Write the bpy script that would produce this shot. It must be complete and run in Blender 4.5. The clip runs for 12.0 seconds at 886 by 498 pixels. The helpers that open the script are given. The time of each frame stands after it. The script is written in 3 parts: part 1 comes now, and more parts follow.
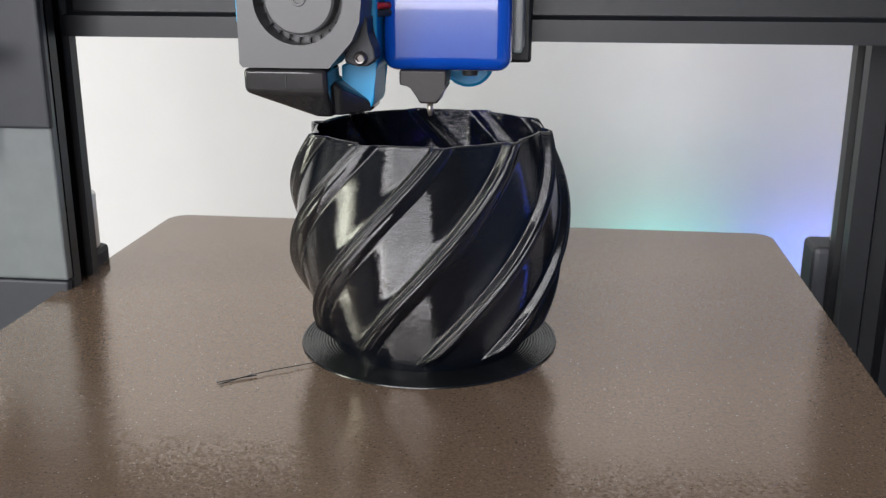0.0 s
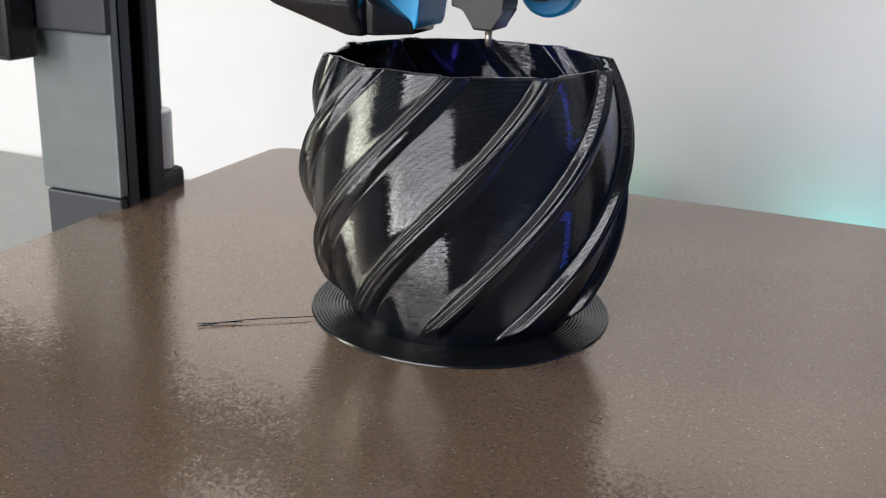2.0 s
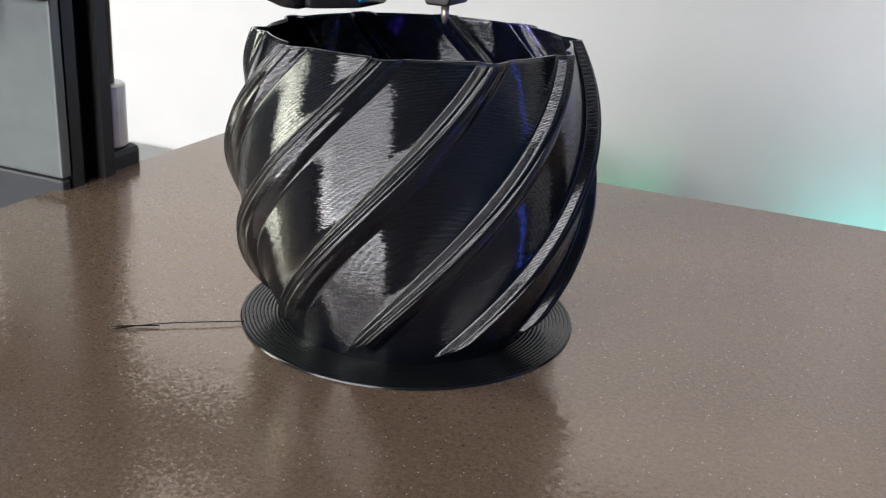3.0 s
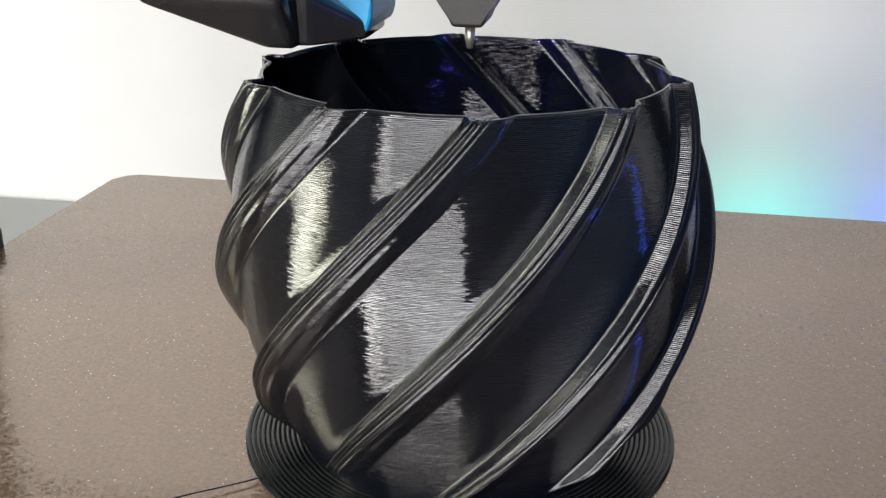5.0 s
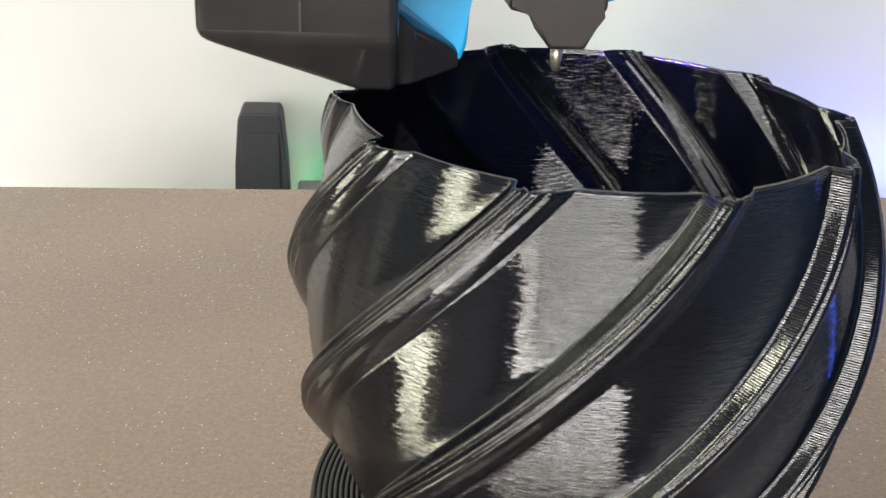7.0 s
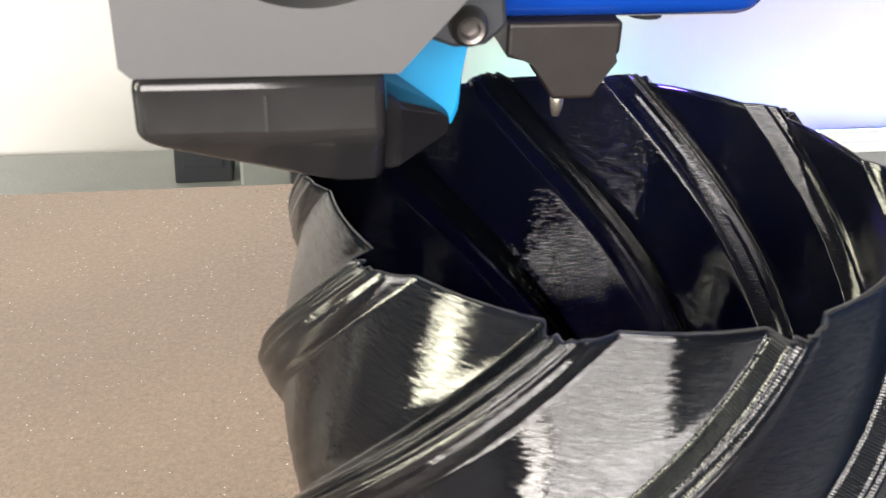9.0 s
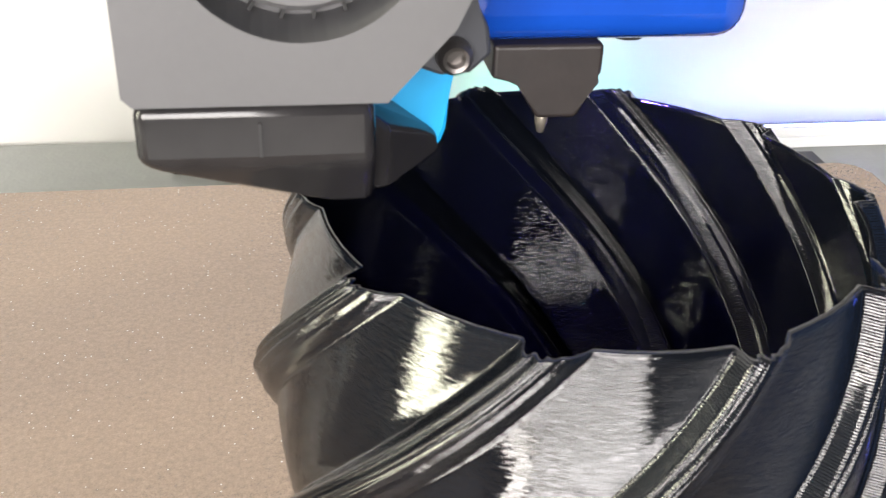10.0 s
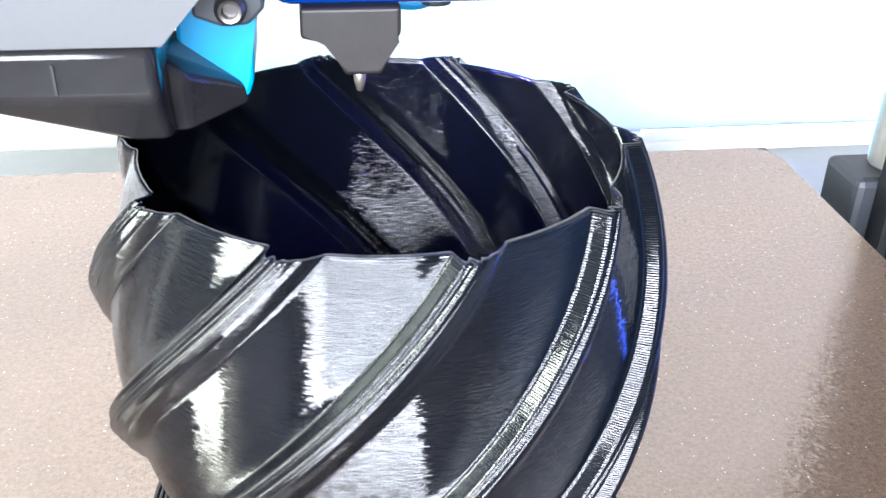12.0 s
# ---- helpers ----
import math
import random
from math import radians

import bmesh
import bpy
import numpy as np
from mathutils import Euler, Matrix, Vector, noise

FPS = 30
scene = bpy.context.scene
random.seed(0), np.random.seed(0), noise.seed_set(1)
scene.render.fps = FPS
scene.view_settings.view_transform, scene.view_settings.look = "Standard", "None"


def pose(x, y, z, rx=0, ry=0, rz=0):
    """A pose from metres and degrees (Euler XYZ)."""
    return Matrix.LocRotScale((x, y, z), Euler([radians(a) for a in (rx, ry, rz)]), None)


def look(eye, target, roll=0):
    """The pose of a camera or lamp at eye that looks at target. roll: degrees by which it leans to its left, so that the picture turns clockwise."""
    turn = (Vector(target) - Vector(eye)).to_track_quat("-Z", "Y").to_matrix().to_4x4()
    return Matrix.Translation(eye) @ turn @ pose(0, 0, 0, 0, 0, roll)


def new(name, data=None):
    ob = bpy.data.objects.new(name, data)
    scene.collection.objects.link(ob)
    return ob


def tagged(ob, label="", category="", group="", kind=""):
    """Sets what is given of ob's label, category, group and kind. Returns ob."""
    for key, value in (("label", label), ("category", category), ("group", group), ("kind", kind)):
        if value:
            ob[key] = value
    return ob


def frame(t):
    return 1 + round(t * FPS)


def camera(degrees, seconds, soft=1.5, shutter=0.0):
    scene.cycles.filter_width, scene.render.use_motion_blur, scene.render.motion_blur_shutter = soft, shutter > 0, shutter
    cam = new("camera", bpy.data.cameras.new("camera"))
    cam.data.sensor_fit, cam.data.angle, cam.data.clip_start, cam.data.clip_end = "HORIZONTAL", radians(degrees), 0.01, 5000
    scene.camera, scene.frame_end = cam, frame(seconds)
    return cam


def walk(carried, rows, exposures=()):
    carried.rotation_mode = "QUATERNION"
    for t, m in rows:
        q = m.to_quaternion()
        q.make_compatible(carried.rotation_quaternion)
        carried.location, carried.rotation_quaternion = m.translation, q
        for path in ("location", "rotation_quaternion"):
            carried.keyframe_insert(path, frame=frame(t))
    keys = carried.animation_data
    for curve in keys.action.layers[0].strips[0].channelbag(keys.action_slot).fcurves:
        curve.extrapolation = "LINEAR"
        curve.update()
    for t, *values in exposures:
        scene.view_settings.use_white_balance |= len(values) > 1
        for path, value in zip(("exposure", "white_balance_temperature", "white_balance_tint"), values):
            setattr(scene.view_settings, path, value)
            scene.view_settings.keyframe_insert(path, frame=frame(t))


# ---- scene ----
cam = camera(47.8, 12.0, soft=1.15)
cam.data.dof.use_dof = True
cam.data.dof.focus_distance, cam.data.dof.aperture_fstop = 0.18, 90


def eye_at(x, y, z, yaw, pitch, roll):
    return pose(x, y, z, 90 + pitch, 0, yaw) @ pose(0, 0, 0, 0, 0, roll)


PATH = [
    (0, eye_at(0.0349, -0.2572, 0.1029, 6.90, -16.62, 0.07)),
    (0.5, eye_at(0.0444, -0.2414, 0.0888, 10.36, -16.53, 0.47)),
    (1, eye_at(0.0576, -0.2290, 0.0890, 13.08, -16.68, 1.55)),
    (1.5, eye_at(0.0655, -0.2216, 0.0880, 17.91, -17.25, 2.20)),
    (2, eye_at(0.0750, -0.2082, 0.0894, 21.00, -18.83, 2.31)),
    (2.5, eye_at(0.0818, -0.1973, 0.0873, 22.16, -19.39, 3.11)),
    (3, eye_at(0.0818, -0.1783, 0.0880, 22.64, -20.47, 3.35)),
    (5, eye_at(0.0217, -0.1437, 0.0869, 9.79, -21.13, 0.57)),
    (5.5, eye_at(0.0109, -0.1402, 0.0936, 5.23, -22.01, 0.37)),
    (6, eye_at(-0.0061, -0.1397, 0.0920, 2.29, -22.95, 0.86)),
    (6.5, eye_at(-0.0191, -0.1331, 0.0931, -0.24, -23.83, 1.25)),
    (7, eye_at(-0.0298, -0.1167, 0.0935, -5.97, -24.73, 2.76)),
    (7.5, eye_at(-0.0367, -0.1042, 0.0946, -8.92, -25.75, 3.60)),
    (9.5, eye_at(-0.0328, -0.0906, 0.1070, -10.02, -30.69, 2.10)),
    (10, eye_at(-0.0330, -0.0935, 0.1092, -10.26, -30.80, 2.57)),
    (10.5, eye_at(-0.0308, -0.0996, 0.1109, -8.13, -30.63, 1.67)),
    (11, eye_at(-0.0252, -0.0994, 0.1106, -9.57, -30.12, 2.85)),
    (11.5, eye_at(-0.0163, -0.1036, 0.1090, -9.74, -30.25, 2.53)),
    (12, eye_at(-0.0088, -0.1137, 0.1082, -8.32, -29.71, 1.32)),
]
EXPOSURES = [(0, 0.58, 6600, 10), (3, 0.68, 6500, 10), (5, 0.84, 6700, 9), (7.5, 1.16, 7150, 7), (9.5, 1.52, 7250, 10), (10.5, 1.72, 6800, 10), (11, 2.0, 6350, 9), (12, 2.32, 5900, 8)]
walk(cam, PATH, EXPOSURES)

# ---- light ----
world = bpy.data.worlds.new("world")
scene.world = world
world.use_nodes = True
wn = world.node_tree.nodes
sky = wn.new("ShaderNodeTexSky")
sky.sky_type = "NISHITA"
sky.sun_disc = False
sky.sun_elevation, sky.sun_rotation = radians(40), radians(120)
wn["Background"].inputs[1].default_value = 0.1
world.node_tree.links.new(sky.outputs[0], wn["Background"].inputs[0])


def window_light(name, place, target, width, height, watts, colour):
    lamp = bpy.data.lights.new(name, "AREA")
    lamp.shape, lamp.size, lamp.size_y, lamp.energy, lamp.color = "RECTANGLE", width, height, watts, colour
    ob = new(name, lamp)
    ob.matrix_world = look(place, target)
    return ob


ROOM_W, ROOM_E, ROOM_S, ROOM_N, DESK, FLOOR, CEIL = -1.6, 1.5, -2.0, 0.37, -0.10, -0.84, 1.66
# daylight standing in the two window openings
window_light("window_light_south", (-1.185, ROOM_S + 0.02, 0.62), (-1.185, 0, 0.62), 0.31, 1.34, 15, (1.0, 0.99, 1.0))
window_light("curtain_light_south", (-0.335, ROOM_S + 0.02, 0.62), (-0.335, 0, 0.62), 1.33, 1.34, 37, (0.97, 0.955, 1.0))
window_light("window_light_west", (ROOM_W + 0.02, -0.56, 0.60), (0, -0.56, 0.60), 0.33, 1.30, 16.5, (0.98, 1.0, 0.84))


# ---- materials ----
def material(name, colour, rough=0.5, metal=0.0, vary=0.12, scale=200.0, bump=0.0, bump_scale=900.0, spec=0.5, coat=0.0, rough_vary=0.15, ratio=14.0):
    m = bpy.data.materials.new(name)
    m.use_nodes = True
    n, l = m.node_tree.nodes, m.node_tree.links
    b = n["Principled BSDF"]
    b.inputs["Metallic"].default_value = metal
    b.inputs["Specular IOR Level"].default_value = spec
    b.inputs["Coat Weight"].default_value = coat
    co = n.new("ShaderNodeTexCoord")
    fine, broad = n.new("ShaderNodeTexNoise"), n.new("ShaderNodeTexNoise")
    fine.inputs["Scale"].default_value, fine.inputs["Detail"].default_value = scale, 6
    broad.inputs["Scale"].default_value = scale / ratio
    mix = n.new("ShaderNodeMath")
    mix.operation = "MULTIPLY_ADD"
    mix.inputs[1].default_value = 0.5
    half = n.new("ShaderNodeMath")
    half.operation = "MULTIPLY"
    half.inputs[1].default_value = 0.5
    for t in (fine, broad):
        l.new(co.outputs["Object"], t.inputs["Vector"])
    l.new(broad.outputs["Fac"], half.inputs[0])
    l.new(fine.outputs["Fac"], mix.inputs[0])
    l.new(half.outputs[0], mix.inputs[2])
    ramp = n.new("ShaderNodeValToRGB")
    ramp.color_ramp.elements[0].position, ramp.color_ramp.elements[1].position = 0.3, 0.7
    ramp.color_ramp.elements[0].color = (*[c * (1 - vary) for c in colour], 1)
    ramp.color_ramp.elements[1].color = (*[min(1, c * (1 + vary)) for c in colour], 1)
    l.new(mix.outputs[0], ramp.inputs[0])
    l.new(ramp.outputs[0], b.inputs["Base Color"])
    rr = n.new("ShaderNodeMapRange")
    rr.inputs["To Min"].default_value, rr.inputs["To Max"].default_value = max(0.02, rough * (1 - rough_vary)), min(1, rough * (1 + rough_vary))
    l.new(broad.outputs["Fac"], rr.inputs["Value"])
    l.new(rr.outputs[0], b.inputs["Roughness"])
    if bump:
        bt = n.new("ShaderNodeTexNoise")
        bt.inputs["Scale"].default_value, bt.inputs["Detail"].default_value = bump_scale, 3
        bn = n.new("ShaderNodeBump")
        bn.inputs["Strength"].default_value, bn.inputs["Distance"].default_value = 1.0, bump
        l.new(co.outputs["Object"], bt.inputs["Vector"])
        l.new(bt.outputs["Fac"], bn.inputs["Height"])
        l.new(bn.outputs["Normal"], b.inputs["Normal"])
    return m


def glow(name, colour, strength):
    m = material(name, colour, 0.4)
    b = m.node_tree.nodes["Principled BSDF"]
    b.inputs["Emission Color"].default_value = (*colour, 1)
    b.inputs["Emission Strength"].default_value = strength
    return m


def printed_plastic():
    """Black filament: fine level layer lines, streaks along them."""
    m = material("black_filament", (0.003, 0.004, 0.0065), 0.09, vary=0.3, scale=300, spec=1.0, rough_vary=0.05)
    n, l = m.node_tree.nodes, m.node_tree.links
    b = n["Principled BSDF"]
    b.inputs["IOR"].default_value = 1.5
    b.inputs["Anisotropic"].default_value = 1.0
    b.inputs["Anisotropic Rotation"].default_value = 0.25
    around = n.new("ShaderNodeTangent")
    around.direction_type, around.axis = "RADIAL", "Z"
    l.new(around.outputs[0], b.inputs["Tangent"])
    co = n.new("ShaderNodeTexCoord")
    sep = n.new("ShaderNodeSeparateXYZ")
    l.new(co.outputs["Object"], sep.inputs[0])
    lines = n.new("ShaderNodeMath")
    lines.operation = "MULTIPLY"
    lines.inputs[1].default_value = 2 * math.pi / 0.00022
    sine = n.new("ShaderNodeMath")
    sine.operation = "SINE"
    l.new(sep.outputs["Z"], lines.inputs[0])
    stretch = n.new("ShaderNodeMapping")
    stretch.inputs["Scale"].default_value = (620, 620, 5200)
    l.new(co.outputs["Object"], stretch.inputs["Vector"])
    streak = n.new("ShaderNodeTexNoise")
    streak.inputs["Scale"].default_value, streak.inputs["Detail"].default_value = 1.0, 2
    l.new(stretch.outputs[0], streak.inputs["Vector"])
    # no two layers are quite alike in height
    uneven = n.new("ShaderNodeMath")
    uneven.operation = "MULTIPLY_ADD"
    uneven.inputs[1].default_value = 5.0
    l.new(streak.outputs["Fac"], uneven.inputs[0])
    l.new(lines.outputs[0], uneven.inputs[2])
    l.new(uneven.outputs[0], sine.inputs[0])
    centred = n.new("ShaderNodeMath")
    centred.operation = "MULTIPLY_ADD"
    centred.inputs[1].default_value, centred.inputs[2].default_value = 0.34, -0.17
    l.new(streak.outputs["Fac"], centred.inputs[0])
    add = n.new("ShaderNodeMath")
    add.operation = "MULTIPLY_ADD"
    add.inputs[1].default_value = 0.47
    l.new(sine.outputs[0], add.inputs[0])
    l.new(centred.outputs[0], add.inputs[2])
    # the rounded side of each layer leans the surface up and down only
    lean = n.new("ShaderNodeCombineXYZ")
    l.new(add.outputs[0], lean.inputs["Z"])
    geo = n.new("ShaderNodeNewGeometry")
    total = n.new("ShaderNodeVectorMath")
    total.operation = "ADD"
    # each layer wavers a little sideways, so that reflections end in a ragged comb
    comb = n.new("ShaderNodeMapping")
    comb.inputs["Scale"].default_value = (900, 900, 4600)
    comb.inputs["Location"].default_value = (3.1, 7.7, 1.9)
    l.new(co.outputs["Object"], comb.inputs["Vector"])
    waver = n.new("ShaderNodeTexNoise")
    waver.inputs["Scale"].default_value, waver.inputs["Detail"].default_value = 1.0, 1
    l.new(comb.outputs[0], waver.inputs["Vector"])
    sway = n.new("ShaderNodeMath")
    sway.operation = "MULTIPLY_ADD"
    sway.inputs[1].default_value, sway.inputs[2].default_value = 0.11, -0.055
    l.new(waver.outputs["Fac"], sway.inputs[0])
    aside = n.new("ShaderNodeVectorMath")
    aside.operation = "SCALE"
    l.new(around.outputs[0], aside.inputs[0])
    l.new(sway.outputs[0], aside.inputs["Scale"])
    swayed = n.new("ShaderNodeVectorMath")
    swayed.operation = "ADD"
    l.new(geo.outputs["Normal"], swayed.inputs[0])
    l.new(aside.outputs[0], swayed.inputs[1])
    l.new(swayed.outputs[0], total.inputs[0])
    l.new(lean.outputs[0], total.inputs[1])
    unit = n.new("ShaderNodeVectorMath")
    unit.operation = "NORMALIZE"
    l.new(total.outputs[0], unit.inputs[0])
    l.new(unit.outputs[0], b.inputs["Normal"])
    return m


def speckled_plate():
    """Dark brown textured coating; glints are painted in as tiny pale flakes."""
    m = material("speckled_coating", (0.164, 0.112, 0.078), 0.16, rough_vary=0.04, ratio=2.5, vary=0.42, scale=3000, bump=0.000010, bump_scale=1700, spec=1.0)
    n, l = m.node_tree.nodes, m.node_tree.links
    b = n["Principled BSDF"]
    co = n.new("ShaderNodeTexCoord")
    b.inputs["IOR"].default_value = 1.86
    b.inputs["Specular Tint"].default_value = (1.0, 0.87, 0.77, 1)
    cell = n.new("ShaderNodeTexVoronoi")
    cell.inputs["Scale"].default_value = 1100
    l.new(co.outputs["Object"], cell.inputs["Vector"])
    grain = n.new("ShaderNodeTexVoronoi")
    grain.inputs["Scale"].default_value = 1900
    l.new(co.outputs["Object"], grain.inputs["Vector"])
    tilt = n.new("ShaderNodeVectorMath")
    tilt.operation = "MULTIPLY_ADD"
    tilt.inputs[1].default_value, tilt.inputs[2].default_value = (0.07, 0.07, 0.0), (-0.035, -0.035, 0.0)
    l.new(grain.outputs["Color"], tilt.inputs[0])
    lean = n.new("ShaderNodeVectorMath")
    lean.operation = "ADD"
    l.new(b.inputs["Normal"].links[0].from_socket, lean.inputs[0])
    l.new(tilt.outputs[0], lean.inputs[1])
    unit = n.new("ShaderNodeVectorMath")
    unit.operation = "NORMALIZE"
    l.new(lean.outputs[0], unit.inputs[0])
    l.new(unit.outputs[0], b.inputs["Normal"])
    glint_dot = n.new("ShaderNodeMath")
    glint_dot.operation = "LESS_THAN"
    glint_dot.inputs[1].default_value = 0.17
    l.new(cell.outputs["Distance"], glint_dot.inputs[0])
    pick = n.new("ShaderNodeSeparateColor")
    l.new(cell.outputs["Color"], pick.inputs[0])
    few = n.new("ShaderNodeMath")
    few.operation = "GREATER_THAN"
    few.inputs[1].default_value = 0.87
    l.new(pick.outputs[0], few.inputs[0])
    both = n.new("ShaderNodeMath")
    both.operation = "MULTIPLY"
    l.new(glint_dot.outputs[0], both.inputs[0])
    l.new(few.outputs[0], both.inputs[1])
    mix = n.new("ShaderNodeMix")
    mix.data_type = "RGBA"
    old = b.inputs["Base Color"].links[0].from_socket
    l.new(both.outputs[0], mix.inputs["Factor"])
    l.new(old, mix.inputs["A"])
    mix.inputs["B"].default_value = (0.44, 0.41, 0.37, 1)
    l.new(mix.outputs["Result"], b.inputs["Base Color"])
    return m


FILAMENT = printed_plastic()
BRIM = material("flat_black_filament", (0.006, 0.007, 0.008), 0.20, vary=0.3, scale=900, spec=0.35, bump=0.00001, bump_scale=2500)
PLATE = speckled_plate()
WALL = material("white_paint", (0.56, 0.55, 0.545), 0.7, vary=0.03, scale=30, bump=0.00012, bump_scale=200)
# unseen ceiling and walls, made dark so the vase's reflections stay black
CEILING = material("dark_unseen_ceiling", (0.035, 0.035, 0.038), 0.8, vary=0.02, scale=20)
DIM_WALL = material("dark_unseen_wall", (0.034, 0.040, 0.050), 0.7, vary=0.06, scale=30)
# unseen wall; its blue stands in for bluish light reflected by the vase
BLUE_CAST_WALL = material("blue_cast_wall", (0.02, 0.06, 0.17), 0.7, vary=0.06, scale=30)
FLOOR_MAT = material("floor_wood", (0.055, 0.036, 0.024), 0.45, vary=0.25, scale=12)
DESK_MAT = material("grey_desk", (0.30, 0.31, 0.30), 0.5, vary=0.08, scale=80, bump=0.0002, bump_scale=500)
ALU_BLACK = material("black_anodised", (0.011, 0.012, 0.014), 0.40, metal=0.25, vary=0.2, scale=250, bump=0.00004, bump_scale=2000)
# this grey stands in for the window's reflection on the post cover
COVER_SHEEN = material("cover_sheen_grey", (0.15, 0.165, 0.165), 0.36, metal=0.3, vary=0.12, scale=160, bump=0.00003, bump_scale=2000)
ALU_RAW = material("bare_aluminium", (0.55, 0.55, 0.54), 0.35, metal=0.9, vary=0.1, scale=200)
BLOWER = material("grey_black_plastic", (0.088, 0.087, 0.092), 0.42, vary=0.04, scale=900, bump=0.000008, bump_scale=2500)
DUCT = material("smooth_black_plastic", (0.020, 0.019, 0.020), 0.17, vary=0.2, scale=300, bump=0.00003, bump_scale=220)
DARK = material("dark_hollow", (0.012, 0.012, 0.013), 0.6)
BLUE = material("blue_enamel", (0.003, 0.055, 0.36), 0.22, vary=0.06, scale=200, coat=1.0)
CYAN = material("cyan_plastic", (0.0, 0.27, 0.54), 0.4, vary=0.1, scale=200)
SOCK = material("dark_silicone", (0.016, 0.012, 0.011), 0.5, vary=0.3, scale=400, bump=0.00005, bump_scale=600)
STEEL = material("dark_steel", (0.13, 0.12, 0.115), 0.3, metal=0.9, vary=0.2, scale=700)
NOZZLE = material("worn_brass", (0.40, 0.36, 0.30), 0.35, metal=0.8, vary=0.2, scale=900)
RED = material("red_cable", (0.45, 0.02, 0.02), 0.4)
WHITE_MARK = material("white_ink", (0.75, 0.75, 0.75), 0.6)
BLACK_PLASTIC = material("matt_black_plastic", (0.022, 0.024, 0.030), 0.55, vary=0.15, scale=200)
GREY_PLASTIC = material("mid_grey_plastic", (0.25, 0.26, 0.25), 0.5, vary=0.12, scale=150)
LEAF = material("green_leaf", (0.02, 0.16, 0.06), 0.5, vary=0.3, scale=200)
LED_GREEN = glow("led_green", (0.05, 1.0, 0.45), 18)
LED_TEAL = glow("led_teal", (0.06, 0.80, 0.75), 10)
LED_BLUE = glow("led_blue", (0.15, 0.25, 1.0), 15)
LED_VIOLET = glow("led_violet", (0.06, 0.13, 1.0), 6)
LED_HEAD = glow("led_work_light", (0.14, 0.09, 1.0), 800)
GLASS_WHITE = material("white_frame", (0.78, 0.78, 0.77), 0.4, vary=0.03, scale=60)


# ---- builders ----
def mesh_of(bm, name, smooth=False):
    me = bpy.data.meshes.new(name)
    bmesh.ops.recalc_face_normals(bm, faces=bm.faces)
    bm.to_mesh(me)
    bm.free()
    if smooth:
        for poly in me.polygons:
            poly.use_smooth = smooth is True or poly.area < smooth
    return me


def part(name, bm, mat, parent=None, label="", smooth=False):
    me = mesh_of(bm, name, smooth)
    me.materials.append(mat)
    ob = new(name, me)
    ob.parent = parent
    if label:
        tagged(ob, label)
    return ob


def thing(name, label, category, place=(0, 0, 0), group="", kind=""):
    ob = new(name)
    ob.location = place
    ob.empty_display_size = 0.01
    return tagged(ob, label, category, group, kind)


def box(bm, x0, x1, y0, y1, z0, z1, bevel=0.0, seg=2):
    r = bmesh.ops.create_cube(bm, size=1, matrix=Matrix.Translation(((x0 + x1) / 2, (y0 + y1) / 2, (z0 + z1) / 2)) @ Matrix.Diagonal((x1 - x0, y1 - y0, z1 - z0, 1)))
    if bevel:
        es = {e for v in r["verts"] for e in v.link_edges}
        bmesh.ops.bevel(bm, geom=list(es), offset=bevel, segments=seg, affect="EDGES", profile=0.5)
    return bm


def boxed(x0, x1, y0, y1, z0, z1, bevel=0.0, seg=2):
    return box(bmesh.new(), x0, x1, y0, y1, z0, z1, bevel, seg)


def prism(outline, y0, y1, bevel=0.0, seg=2):
    """A solid from an outline in x and z, from y0 to y1."""
    bm = bmesh.new()
    front = [bm.verts.new((x, y0, z)) for x, z in outline]
    back = [bm.verts.new((x, y1, z)) for x, z in outline]
    bm.faces.new(front)
    bm.faces.new(back[::-1])
    for i in range(len(outline)):
        j = (i + 1) % len(outline)
        bm.faces.new((front[i], back[i], back[j], front[j]))
    if bevel:
        bmesh.ops.bevel(bm, geom=bm.edges[:], offset=bevel, segments=seg, affect="EDGES", profile=0.5)
    return bm


def lathe(profile, steps=48, arc=1.0, closed=False):
    """Turns (r, z) pairs round z."""
    bm = bmesh.new()
    rings = []
    for r, z in profile:
        if r < 1e-7:
            rings.append([bm.verts.new((0, 0, z))])
        else:
            rings.append([bm.verts.new((r * math.cos(2 * math.pi * i / steps), r * math.sin(2 * math.pi * i / steps), z)) for i in range(steps)])
    for a, b in zip(rings, rings[1:]):
        for i in range(steps):
            j = (i + 1) % steps
            if len(a) == 1 and len(b) == 1:
                continue
            if len(a) == 1:
                bm.faces.new((a[0], b[i], b[j]))
            elif len(b) == 1:
                bm.faces.new((a[i], a[j], b[0]))
            else:
                bm.faces.new((a[i], a[j], b[j], b[i]))
    return bm


def turned(bm, m):
    bmesh.ops.transform(bm, matrix=m, verts=bm.verts)
    return bm


def tube(points, radius, steps=8):
    """A thin round cord along points."""
    bm = bmesh.new()
    pts = [Vector(p) for p in points]
    rings = []
    for i, p in enumerate(pts):
        d = (pts[min(i + 1, len(pts) - 1)] - pts[max(i - 1, 0)]).normalized()
        q = d.to_track_quat("Z", "Y")
        rings.append([bm.verts.new(p + q @ Vector((radius * math.cos(2 * math.pi * k / steps), radius * math.sin(2 * math.pi * k / steps), 0))) for k in range(steps)])
    for a, b in zip(rings, rings[1:]):
        for k in range(steps):
            bm.faces.new((a[k], a[(k + 1) % steps], b[(k + 1) % steps], b[k]))
    bm.faces.new(rings[0][::-1])
    bm.faces.new(rings[-1])
    return bm


def structure(name, bm, mat, label):
    return tagged(part(name, bm, mat), label, kind="structure")


